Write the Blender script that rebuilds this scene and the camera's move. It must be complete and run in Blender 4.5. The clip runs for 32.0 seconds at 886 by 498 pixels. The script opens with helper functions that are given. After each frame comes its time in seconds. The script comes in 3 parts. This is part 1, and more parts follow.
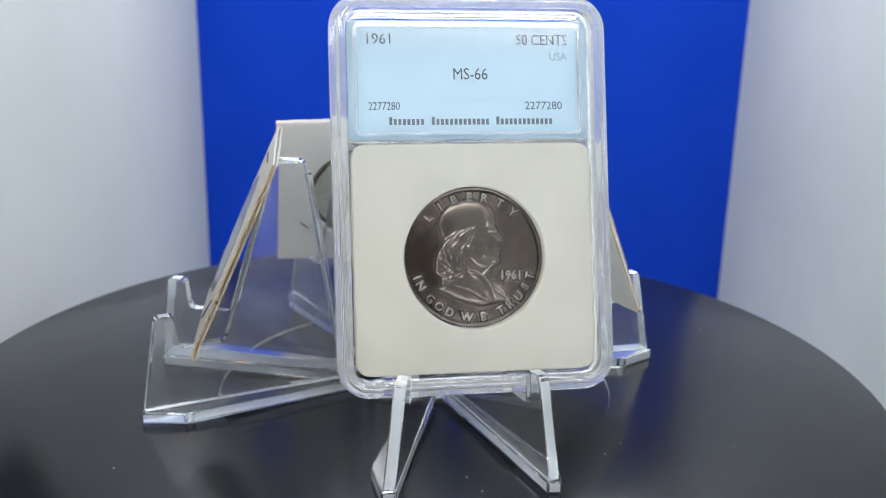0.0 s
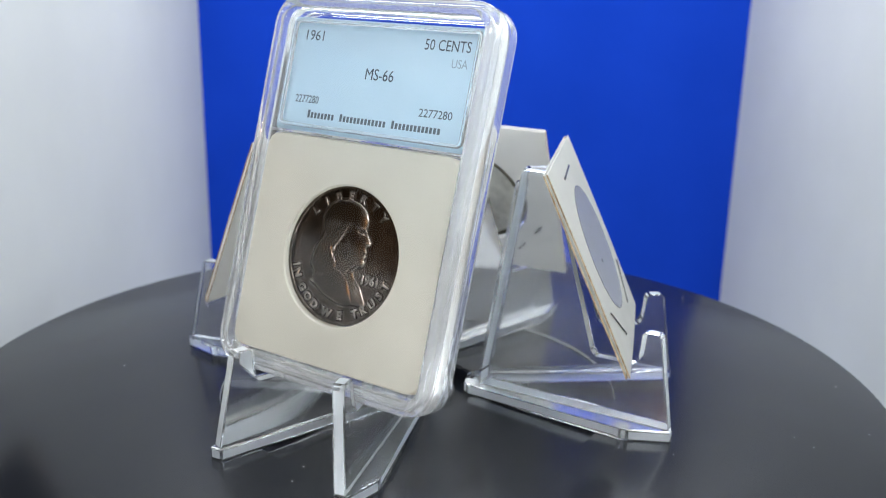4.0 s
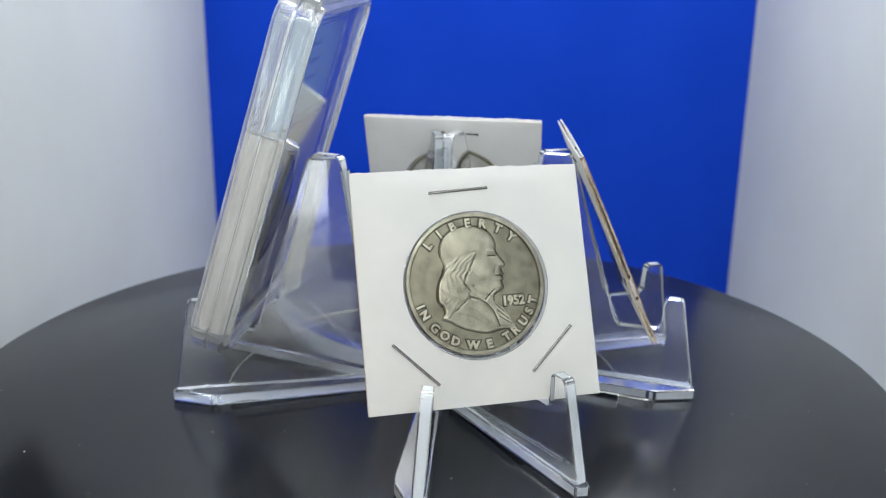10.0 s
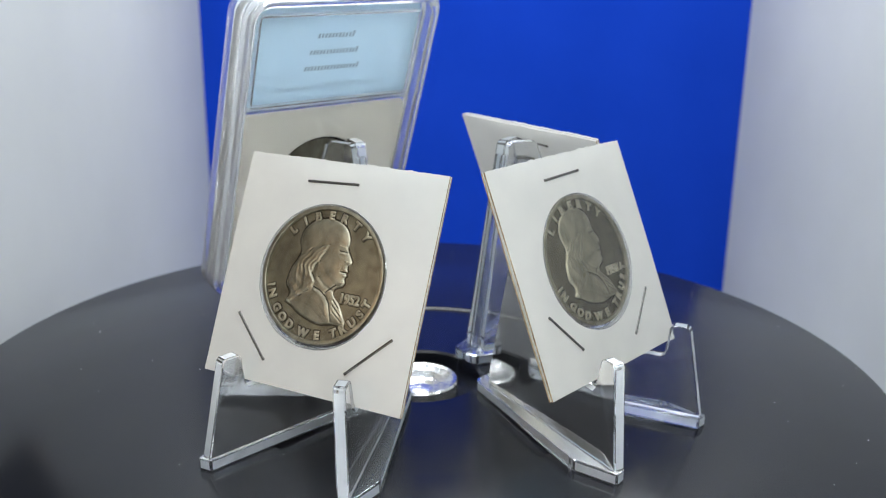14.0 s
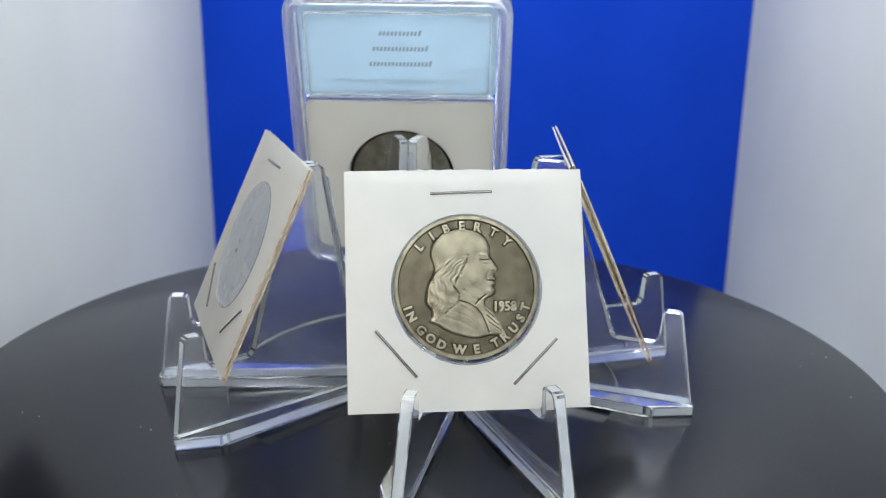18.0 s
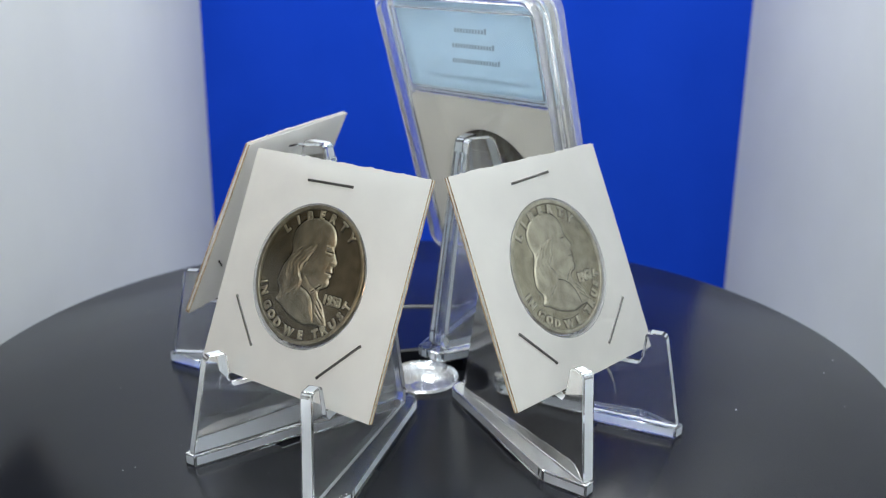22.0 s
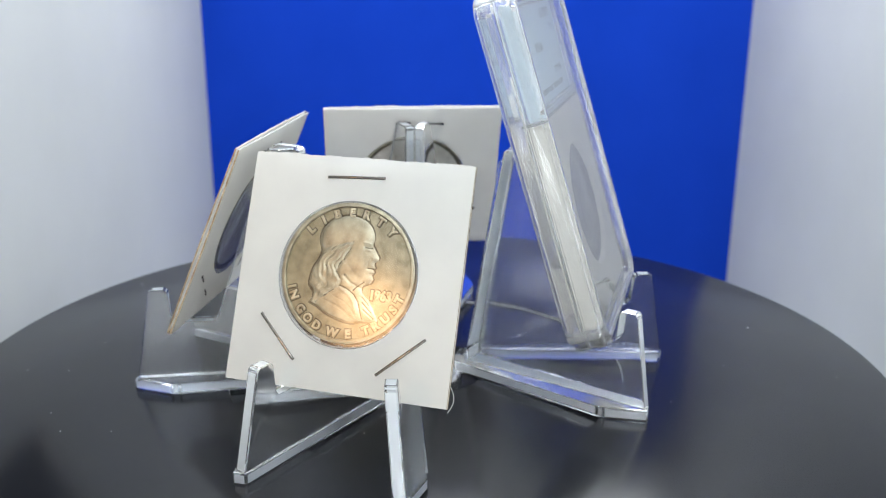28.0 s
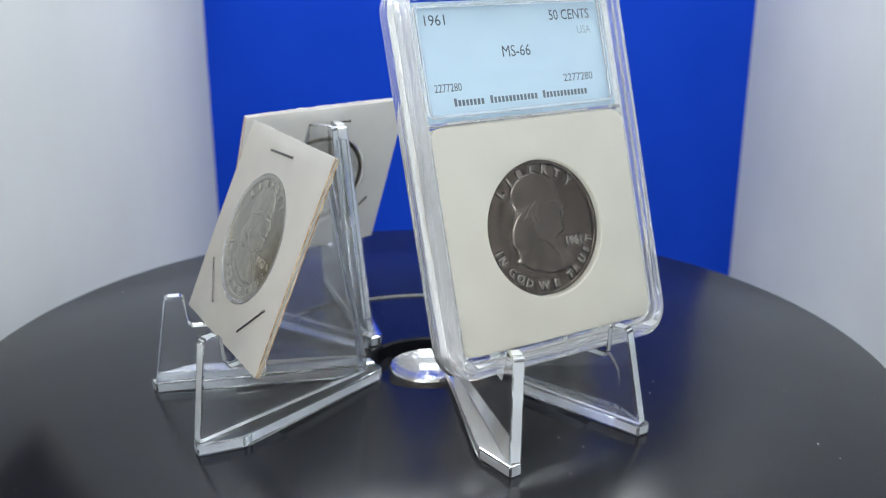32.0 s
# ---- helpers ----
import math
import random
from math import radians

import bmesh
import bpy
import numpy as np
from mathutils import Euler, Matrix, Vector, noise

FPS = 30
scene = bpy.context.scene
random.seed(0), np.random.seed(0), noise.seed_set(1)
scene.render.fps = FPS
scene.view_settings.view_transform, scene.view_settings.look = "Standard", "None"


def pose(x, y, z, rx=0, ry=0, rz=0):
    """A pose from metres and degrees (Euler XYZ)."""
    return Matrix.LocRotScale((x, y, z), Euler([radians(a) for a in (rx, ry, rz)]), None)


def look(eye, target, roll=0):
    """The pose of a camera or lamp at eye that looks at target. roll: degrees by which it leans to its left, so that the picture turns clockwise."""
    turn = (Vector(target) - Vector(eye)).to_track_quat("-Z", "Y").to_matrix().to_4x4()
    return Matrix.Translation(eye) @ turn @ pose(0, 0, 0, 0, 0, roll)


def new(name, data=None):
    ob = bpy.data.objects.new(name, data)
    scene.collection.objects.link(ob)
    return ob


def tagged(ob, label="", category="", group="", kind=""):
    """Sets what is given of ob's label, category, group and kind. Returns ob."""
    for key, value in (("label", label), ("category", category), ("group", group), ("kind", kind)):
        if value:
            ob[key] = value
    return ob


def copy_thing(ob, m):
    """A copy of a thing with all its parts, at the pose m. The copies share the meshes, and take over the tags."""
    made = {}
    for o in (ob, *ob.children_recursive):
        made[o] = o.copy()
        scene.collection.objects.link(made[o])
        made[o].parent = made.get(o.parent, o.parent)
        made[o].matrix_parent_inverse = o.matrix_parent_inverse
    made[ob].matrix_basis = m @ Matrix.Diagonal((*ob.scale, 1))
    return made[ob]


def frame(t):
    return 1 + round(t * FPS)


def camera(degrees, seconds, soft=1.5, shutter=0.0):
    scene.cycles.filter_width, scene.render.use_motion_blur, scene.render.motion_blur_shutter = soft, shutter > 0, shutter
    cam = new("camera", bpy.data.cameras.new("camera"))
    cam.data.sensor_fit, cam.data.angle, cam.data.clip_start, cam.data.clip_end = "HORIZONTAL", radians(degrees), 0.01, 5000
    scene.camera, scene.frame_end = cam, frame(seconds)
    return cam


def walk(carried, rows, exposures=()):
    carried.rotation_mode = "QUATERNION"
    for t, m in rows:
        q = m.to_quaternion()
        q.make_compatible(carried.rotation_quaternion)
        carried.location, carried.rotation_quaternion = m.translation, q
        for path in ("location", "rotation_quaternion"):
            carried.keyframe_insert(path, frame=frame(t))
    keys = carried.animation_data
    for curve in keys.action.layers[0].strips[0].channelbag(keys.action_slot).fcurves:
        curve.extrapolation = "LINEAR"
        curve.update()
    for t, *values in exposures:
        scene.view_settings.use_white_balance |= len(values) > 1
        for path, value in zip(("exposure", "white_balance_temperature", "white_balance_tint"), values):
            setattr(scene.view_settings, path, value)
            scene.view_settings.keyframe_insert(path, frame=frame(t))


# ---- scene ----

MM = 0.001
DURATION = 32.0

# ---- camera: a phone on a holder that sags a little ----
EYE = (0.0, -0.23905, 0.11014)


def phone(yaw, pitch, roll):
    return pose(*EYE, 90 + pitch, 0, yaw) @ pose(0, 0, 0, 0, 0, roll)


cam = camera(49.20, DURATION, soft=1.0)
cam.data.dof.use_dof = True
cam.data.dof.focus_distance = 0.195
cam.data.dof.aperture_fstop = 26.0
walk(cam, [
    (0, phone(-1.64, -17.00, 1.15)),
    (0.5, phone(-1.69, -16.87, 1.17)),
    (1, phone(-1.81, -16.79, 1.17)),
    (1.5, phone(-1.73, -16.87, 1.19)),
    (2, phone(-1.60, -16.84, 1.19)),
    (2.5, phone(-1.49, -16.86, 1.15)),
    (3, phone(-1.45, -16.83, 1.15)),
    (3.5, phone(-1.49, -16.80, 1.13)),
    (5.5, phone(-1.45, -17.23, 0.73)),
    (6, phone(-1.36, -17.23, 0.67)),
    (6.5, phone(-1.32, -17.20, 0.59)),
    (7, phone(-1.14, -17.09, 0.37)),
    (7.5, phone(-1.30, -17.08, 0.59)),
    (8, phone(-1.24, -17.01, 0.68)),
    (8.5, phone(-1.15, -16.99, 0.69)),
    (9, phone(-1.07, -16.98, 0.75)),
    (9.5, phone(-1.06, -17.11, 0.70)),
    (10, phone(-1.13, -17.24, 0.70)),
    (10.5, phone(-1.12, -17.33, 0.66)),
    (11, phone(-1.13, -17.38, 0.65)),
    (11.5, phone(-1.14, -17.38, 0.60)),
    (12, phone(-1.16, -17.42, 0.59)),
    (12.5, phone(-1.21, -17.41, 0.60)),
    (13, phone(-1.25, -17.42, 0.65)),
    (13.5, phone(-1.36, -17.34, 0.68)),
    (14, phone(-1.38, -17.34, 0.67)),
    (14.5, phone(-1.49, -17.30, 0.68)),
    (16.5, phone(-1.22, -17.30, 0.69)),
    (17, phone(-1.22, -17.27, 0.63)),
    (17.5, phone(-1.28, -17.23, 0.62)),
    (18, phone(-1.28, -17.25, 0.59)),
    (18.5, phone(-1.21, -17.23, 0.53)),
    (19, phone(-1.13, -17.20, 0.43)),
    (19.5, phone(-1.16, -17.28, 0.41)),
    (20, phone(-1.19, -17.33, 0.36)),
    (20.5, phone(-1.11, -17.40, 0.35)),
    (21, phone(-1.19, -17.39, 0.39)),
    (21.5, phone(-1.21, -17.42, 0.48)),
    (22, phone(-1.28, -17.46, 0.49)),
    (22.5, phone(-1.21, -17.47, 0.47)),
    (23, phone(-1.21, -17.55, 0.51)),
    (23.5, phone(-1.23, -17.48, 0.58)),
    (24, phone(-1.20, -17.44, 0.60)),
    (24.5, phone(-1.10, -17.45, 0.55)),
    (25, phone(-1.07, -17.62, 0.51)),
    (25.5, phone(-1.12, -17.63, 0.41)),
    (27.5, phone(-1.23, -17.77, 0.24)),
    (28, phone(-1.18, -17.81, 0.20)),
    (28.5, phone(-0.96, -17.87, 0.13)),
    (29, phone(-0.90, -17.96, 0.20)),
    (29.5, phone(-0.94, -17.91, 0.18)),
    (30, phone(-0.96, -17.99, 0.10)),
    (30.5, phone(-0.97, -18.06, 0.09)),
    (31, phone(-0.97, -17.98, 0.14)),
    (31.5, phone(-0.97, -18.10, 0.05)),
    (32, phone(-1.01, -18.12, 0.05)),
], [(0, 0.08), (2, 0.06), (3, 0.13), (3.4, 0.22), (6, 0.25), (8, 0.22), (9, 0.07), (10, 0.05), (14, 0.08), (21, 0.05), (25.5, 0.08), (28, 0.20), (29, 0.15), (30, 0.09), (32, 0.10)])

# ---- light ----
world = bpy.data.worlds.new("room_air")
world.use_nodes = True
world.node_tree.nodes["Background"].inputs[0].default_value = (0.5, 0.55, 0.62, 1)
world.node_tree.nodes["Background"].inputs[1].default_value = 0.05
scene.world = world


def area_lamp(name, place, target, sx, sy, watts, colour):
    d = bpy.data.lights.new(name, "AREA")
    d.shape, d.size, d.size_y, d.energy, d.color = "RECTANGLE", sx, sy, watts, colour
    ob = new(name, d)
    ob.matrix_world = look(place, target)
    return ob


area_lamp("led_bar_light", (0.03, -0.30, 0.290), (0.03, -0.17, 0.0), 0.30, 0.06, 0.68, (0.93, 0.985, 1.0))
# the strip is an unseen fill lamp added low in front to lift the card backs
area_lamp("fill_strip_front", (0.03, -0.405, 0.012), (0.03, 0.05, 0.06), 0.30, 0.04, 0.22, (0.93, 0.985, 1.0))
area_lamp("led_panel_light", (0.03, -0.07, 0.292), (0.03, -0.05, 0.0), 0.30, 0.16, 0.42, (0.93, 0.985, 1.0))
area_lamp("led_panel_light_rear", (0.03, 0.192, 0.292), (0.03, 0.12, 0), 0.28, 0.14, 1.26, (0.93, 0.985, 1.0))
bulb = bpy.data.lights.new("room_bulb_light", "POINT")
bulb.energy, bulb.color, bulb.shadow_soft_size = 5.0, (1.0, 0.55, 0.23), 0.045
new("room_bulb_light", bulb).location = (-0.695, -0.860, 0.492)

# ---- materials ----


def mat(name, colour, rough=0.5, metal=0.0, **more):
    m = bpy.data.materials.new(name)
    m.use_nodes = True
    b = m.node_tree.nodes["Principled BSDF"]
    b.inputs["Base Color"].default_value = (*colour, 1)
    b.inputs["Roughness"].default_value = rough
    b.inputs["Metallic"].default_value = metal
    for k, v in more.items():
        b.inputs[k.replace("_", " ")].default_value = v
    return m


def vary(m, size, dark, light, rough=None, bump=0.0, bump_size=None, detail=6.0, stretch=(1, 1, 1)):
    """Noise between two colours, a second noise in the roughness and a fine bump."""
    nt = m.node_tree
    n, l = nt.nodes, nt.links
    b = n["Principled BSDF"]
    tc = n.new("ShaderNodeTexCoord")
    mp = n.new("ShaderNodeMapping")
    mp.inputs["Scale"].default_value = stretch
    l.new(tc.outputs["Object"], mp.inputs["Vector"])
    tx = n.new("ShaderNodeTexNoise")
    tx.inputs["Scale"].default_value = 1.0 / size
    tx.inputs["Detail"].default_value = detail
    l.new(mp.outputs["Vector"], tx.inputs["Vector"])
    r = n.new("ShaderNodeValToRGB")
    r.color_ramp.elements[0].position, r.color_ramp.elements[1].position = 0.32, 0.68
    r.color_ramp.elements[0].color, r.color_ramp.elements[1].color = (*dark, 1), (*light, 1)
    l.new(tx.outputs["Fac"], r.inputs["Fac"])
    l.new(r.outputs["Color"], b.inputs["Base Color"])
    t2 = n.new("ShaderNodeTexNoise")
    t2.inputs["Scale"].default_value = 1.0 / (bump_size or size / 6)
    t2.inputs["Detail"].default_value = 4.0
    l.new(mp.outputs["Vector"], t2.inputs["Vector"])
    if rough:
        mr = n.new("ShaderNodeMapRange")
        mr.inputs["To Min"].default_value, mr.inputs["To Max"].default_value = rough
        l.new(t2.outputs["Fac"], mr.inputs["Value"])
        l.new(mr.outputs["Result"], b.inputs["Roughness"])
    if bump:
        bp = n.new("ShaderNodeBump")
        bp.inputs["Strength"].default_value = 1.0
        bp.inputs["Distance"].default_value = bump
        l.new(t2.outputs["Fac"], bp.inputs["Height"])
        l.new(bp.outputs["Normal"], b.inputs["Normal"])
    return m


def clear_sheet(name, rough, straight, power, gain, tint=(1, 1, 1)):
    """A thin clear film: it lets light straight through and adds a surface gloss."""
    m = bpy.data.materials.new(name)
    m.use_nodes = True
    n, l = m.node_tree.nodes, m.node_tree.links
    n.remove(n["Principled BSDF"])
    tr = n.new("ShaderNodeBsdfTransparent")
    tr.inputs["Color"].default_value = (*tint, 1)
    gl = n.new("ShaderNodeBsdfGlossy")
    gl.inputs["Roughness"].default_value = rough
    fr = n.new("ShaderNodeLayerWeight")
    fr.inputs["Blend"].default_value = 0.5
    pw = n.new("ShaderNodeMath")
    pw.operation = "POWER"
    pw.inputs[1].default_value = power
    l.new(fr.outputs["Facing"], pw.inputs[0])
    ad = n.new("ShaderNodeMath")
    ad.operation = "MULTIPLY_ADD"
    ad.inputs[1].default_value, ad.inputs[2].default_value, ad.use_clamp = gain, straight, True
    l.new(pw.outputs[0], ad.inputs[0])
    mx = n.new("ShaderNodeMixShader")
    l.new(ad.outputs[0], mx.inputs["Fac"])
    l.new(tr.outputs["BSDF"], mx.inputs[1])
    l.new(gl.outputs["BSDF"], mx.inputs[2])
    l.new(mx.outputs["Shader"], n["Material Output"].inputs["Surface"])
    return m


M_ACRYLIC = mat("clear_acrylic", (0.975, 0.986, 1.0), 0.05, IOR=1.49, Transmission_Weight=0.978)
M_SHELL = mat("clear_polystyrene", (0.97, 0.98, 1.0), 0.05, IOR=1.5, Transmission_Weight=0.88)
M_FROST = mat("frosted_acrylic_edge", (0.88, 0.94, 1.0), 0.36, IOR=1.49, Transmission_Weight=0.62)
M_MOULD = mat("moulded_acrylic_foot", (0.93, 0.965, 1.0), 0.14, IOR=1.49, Transmission_Weight=0.98)
M_FOOT = mat("frosted_acrylic_side", (0.86, 0.92, 1.0), 0.32, IOR=1.49, Transmission_Weight=0.66)
M_LINER = mat("clear_film_lining", (0.85, 0.86, 0.88), 0.08, IOR=1.5, Transmission_Weight=0.80)
M_PANE = clear_sheet("clear_window_pane", 0.09, 0.03, 2.9, 1.3)
M_FILM = clear_sheet("clear_flip_film", 0.12, 0.025, 3.3, 1.6)
M_PLATTER = vary(mat("black_satin_plastic", (0.02, 0.02, 0.022), 0.3, Specular_IOR_Level=0.33), 0.05, (0.0085, 0.0095, 0.0135), (0.012, 0.0133, 0.018), (0.17, 0.22))
M_GROOVE = mat("grey_groove_plastic", (0.8, 0.8, 0.76), 0.4)
M_HUB = vary(mat("brushed_aluminium", (0.9, 0.9, 0.92), 0.3, 0.85), 0.02, (0.88, 0.88, 0.90), (0.95, 0.95, 0.96), (0.12, 0.20), 0.0002, 0.0016)
M_BOARD = vary(mat("white_cardboard", (0.8, 0.8, 0.78), 0.45), 0.012, (0.755, 0.745, 0.718), (0.805, 0.795, 0.762), (0.38, 0.55), 0.00001, 0.0004)
M_CORE = bpy.data.materials.new("clear_paper_core")
M_CORE.use_nodes = True
M_CORE.node_tree.nodes.remove(M_CORE.node_tree.nodes["Principled BSDF"])
M_CORE.node_tree.links.new(M_CORE.node_tree.nodes.new("ShaderNodeBsdfTransparent").outputs["BSDF"], M_CORE.node_tree.nodes["Material Output"].inputs["Surface"])
M_BOARD_EDGE = vary(mat("cut_cardboard_edge", (0.6, 0.5, 0.35), 0.8), 0.002, (0.20, 0.12, 0.055), (0.52, 0.40, 0.26))
M_STAPLE = mat("steel_staple_wire", (0.17, 0.163, 0.158), 0.18, 1.0)
M_INSERT = vary(mat("ivory_insert_plastic", (0.7, 0.68, 0.6), 0.5), 0.01, (0.77, 0.752, 0.69), (0.82, 0.80, 0.735), (0.4, 0.55))
M_LABEL = vary(mat("pale_blue_label_paper", (0.52, 0.75, 0.82), 0.6), 0.01, (0.66, 0.79, 0.87), (0.69, 0.82, 0.90))


def glow_through(m, share):
    """Lets part of the light pass through a thin sheet."""
    n, l = m.node_tree.nodes, m.node_tree.links
    b = n["Principled BSDF"]
    tr = n.new("ShaderNodeBsdfTranslucent")
    src = b.inputs["Base Color"].links[0].from_socket
    l.new(src, tr.inputs["Color"])
    mx = n.new("ShaderNodeMixShader")
    mx.inputs["Fac"].default_value = share
    l.new(b.outputs["BSDF"], mx.inputs[1])
    l.new(tr.outputs["BSDF"], mx.inputs[2])
    l.new(mx.outputs["Shader"], n["Material Output"].inputs["Surface"])


glow_through(M_LABEL, 0.60)
glow_through(M_INSERT, 0.62)
glow_through(M_BOARD, 0.51)
M_INK = mat("black_label_ink", (0.06, 0.075, 0.10), 0.6)
M_INK_BAR = mat("printed_bar_ink", (0.10, 0.125, 0.15), 0.6)
M_INK_GREY = mat("grey_label_ink", (0.32, 0.40, 0.46), 0.6)
M_BLUE = vary(mat("blue_backdrop_cloth", (0.008, 0.05, 0.5), 0.75, Specular_IOR_Level=0.03), 0.06, (0.006, 0.044, 0.435), (0.008, 0.051, 0.485), (0.65, 0.85), 0.00004, 0.0012)
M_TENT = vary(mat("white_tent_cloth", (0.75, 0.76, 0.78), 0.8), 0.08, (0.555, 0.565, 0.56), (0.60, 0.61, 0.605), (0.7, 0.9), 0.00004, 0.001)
# extra pale, for the unseen sheets added in front as reflectors
M_BOUNCE = vary(mat("white_bounce_sheet", (0.88, 0.88, 0.88), 0.7), 0.05, (0.86, 0.865, 0.87), (0.90, 0.90, 0.90), (0.6, 0.8))
M_ROOM = vary(mat("blue_grey_room_paint", (0.3, 0.36, 0.42), 0.85), 0.4, (0.26, 0.32, 0.38), (0.32, 0.38, 0.45))
M_DESK = vary(mat("grey_desk_laminate", (0.3, 0.3, 0.3), 0.5), 0.05, (0.26, 0.26, 0.265), (0.34, 0.34, 0.345), (0.4, 0.6), stretch=(1, 8, 1))


def silver(name, dark, light, rough, bump=0.000022, grain=0.0004):
    dark, light = tuple(0.74 * c for c in dark), tuple(0.92 * c for c in light)
    return vary(mat(name, light, 0.3, 1.0), 0.0028, dark, light, rough, bump, grain, 12.0)


# (field, worn raised parts, toning and painted shade in the hollows, rubbed letters and rim)
M_COIN_OLD = (silver("toned_silver_grey", (0.161, 0.15, 0.108), (0.244, 0.228, 0.17), (0.42, 0.54)),
              silver("worn_silver_grey", (0.239, 0.224, 0.169), (0.34, 0.322, 0.248), (0.38, 0.50)),
              silver("dark_toned_shade_grey", (0.046, 0.0417, 0.0298), (0.0828, 0.0753, 0.0546), (0.5, 0.6)),
              silver("polished_raised_grey", (0.368, 0.344, 0.265), (0.515, 0.489, 0.385), (0.34, 0.44)))
M_COIN_BROWN = (silver("toned_silver_brown", (0.095, 0.083, 0.055), (0.158, 0.140, 0.096), (0.42, 0.54)),
                silver("worn_silver_brown", (0.21, 0.19, 0.135), (0.32, 0.292, 0.212), (0.38, 0.50)),
                silver("dark_toned_shade_brown", (0.03, 0.0266, 0.018), (0.055, 0.0493, 0.0342), (0.5, 0.6)),
                silver("polished_raised_brown", (0.33, 0.3, 0.216), (0.47, 0.433, 0.324), (0.34, 0.44)))
M_COIN_BRIGHT = (silver("light_silver", (0.262, 0.24, 0.168), (0.383, 0.358, 0.259), (0.40, 0.52)),
                 silver("worn_light_silver", (0.343, 0.321, 0.24), (0.472, 0.443, 0.34), (0.36, 0.48)),
                 silver("brown_toned_shade_light", (0.103, 0.0917, 0.0652), (0.155, 0.14, 0.101), (0.45, 0.55)),
                 silver("polished_raised_light", (0.399, 0.375, 0.286), (0.517, 0.488, 0.382), (0.32, 0.42)))
M_COIN_DARK = (silver("lustrous_silver", (0.055, 0.041, 0.034), (0.150, 0.118, 0.100), (0.20, 0.26), 0.000004, 0.00025),
               silver("lustrous_silver_relief", (0.085, 0.068, 0.057), (0.15, 0.124, 0.107), (0.20, 0.26), 0.000004, 0.00025),
               silver("dark_toned_shade_silver", (0.06, 0.054, 0.05), (0.09, 0.082, 0.077), (0.3, 0.4), 0.0, 0.003),
               silver("highlit_raised_lustrous", (0.24, 0.215, 0.195), (0.37, 0.335, 0.31), (0.22, 0.28)))
for coin_metal in M_COIN_BRIGHT:   # lightly worn silver scatters a little
    coin_metal.node_tree.nodes["Principled BSDF"].inputs["Metallic"].default_value = 0.78
M_REVERSE = silver("lit_reverse_silver", (0.92, 0.90, 0.84), (0.98, 0.96, 0.91), (0.55, 0.66))
M_REVERSE.node_tree.nodes["Principled BSDF"].inputs["Metallic"].default_value = 0.25   # less metal, so the light painted into the reverse stays pale

# ---- mesh helpers ----


def to_mesh(name, bm, material, smooth=False):
    me = bpy.data.meshes.new(name)
    bmesh.ops.recalc_face_normals(bm, faces=bm.faces[:])
    bm.to_mesh(me)
    bm.free()
    for m in material if isinstance(material, (list, tuple)) else (material,):
        me.materials.append(m)
    if smooth:
        for p in me.polygons:
            p.use_smooth = True
        me.set_sharp_from_angle(angle=radians(35))
    return me


def part(name, bm, material, parent=None, label="", smooth=False):
    me = bm if isinstance(bm, bpy.types.Mesh) else to_mesh(name, bm, material, smooth)
    ob = new(name, me)
    if parent:
        ob.parent = parent
    if label:
        ob["label"] = label
    return ob


def thing(name, label, category, group="", kind=""):
    return tagged(new(name), label, category, group, kind)


def box(x0, x1, y0, y1, z0, z1, bevel=0.0):
    bm = bmesh.new()
    bmesh.ops.create_cube(bm, size=1)
    for v in bm.verts:
        v.co = Vector(((x0 + x1) / 2 + v.co.x * (x1 - x0), (y0 + y1) / 2 + v.co.y * (y1 - y0), (z0 + z1) / 2 + v.co.z * (z1 - z0)))
    if bevel:
        bmesh.ops.bevel(bm, geom=bm.edges[:], offset=bevel, segments=2, affect="EDGES", profile=0.6)
    return bm


def prism(points, lift, matrix=None, bevel=0.0, rim=0):
    """A plate: a 2D outline (x, y) drawn from z = 0 to z = lift, then laid by the matrix."""
    bm = bmesh.new()
    lo = [bm.verts.new((x, y, 0)) for x, y in points]
    hi = [bm.verts.new((x, y, lift)) for x, y in points]
    n = len(points)
    bm.faces.new(lo[::-1])
    bm.faces.new(hi)
    for i in range(n):
        bm.faces.new((lo[i], lo[(i + 1) % n], hi[(i + 1) % n], hi[i])).material_index = rim
    if bevel:
        bmesh.ops.bevel(bm, geom=bm.edges[:], offset=bevel, segments=2, affect="EDGES", profile=0.6)
    if matrix is not None:
        bm.transform(matrix)
    return bm


def lathe(profile, steps=96, closed=False):
    """Turns (r, z) points about the z axis."""
    bm = bmesh.new()
    rings = []
    for r, z in profile:
        if r < 1e-9:
            rings.append([bm.verts.new((0, 0, z))])
        else:
            rings.append([bm.verts.new((r * math.cos(2 * math.pi * i / steps), r * math.sin(2 * math.pi * i / steps), z)) for i in range(steps)])
    pairs = list(zip(rings, rings[1:])) + ([(rings[-1], rings[0])] if closed else [])
    for a, b in pairs:
        for i in range(steps):
            j = (i + 1) % steps
            if len(a) == 1 and len(b) > 1:
                bm.faces.new((a[0], b[i], b[j]))
            elif len(b) == 1 and len(a) > 1:
                bm.faces.new((a[i], b[0], a[j]))
            elif len(a) > 1:
                bm.faces.new((a[i], b[i], b[j], a[j]))
    return bm


def rounded_rect(w, h, r, seg=8):
    pts = []
    for cx, cy, a0 in ((w / 2 - r, h / 2 - r, 0), (-w / 2 + r, h / 2 - r, 90), (-w / 2 + r, -h / 2 + r, 180), (w / 2 - r, -h / 2 + r, 270)):
        for i in range(seg + 1):
            a = radians(a0 + 90 * i / seg)
            pts.append((cx + r * math.cos(a), cy + r * math.sin(a)))
    return pts


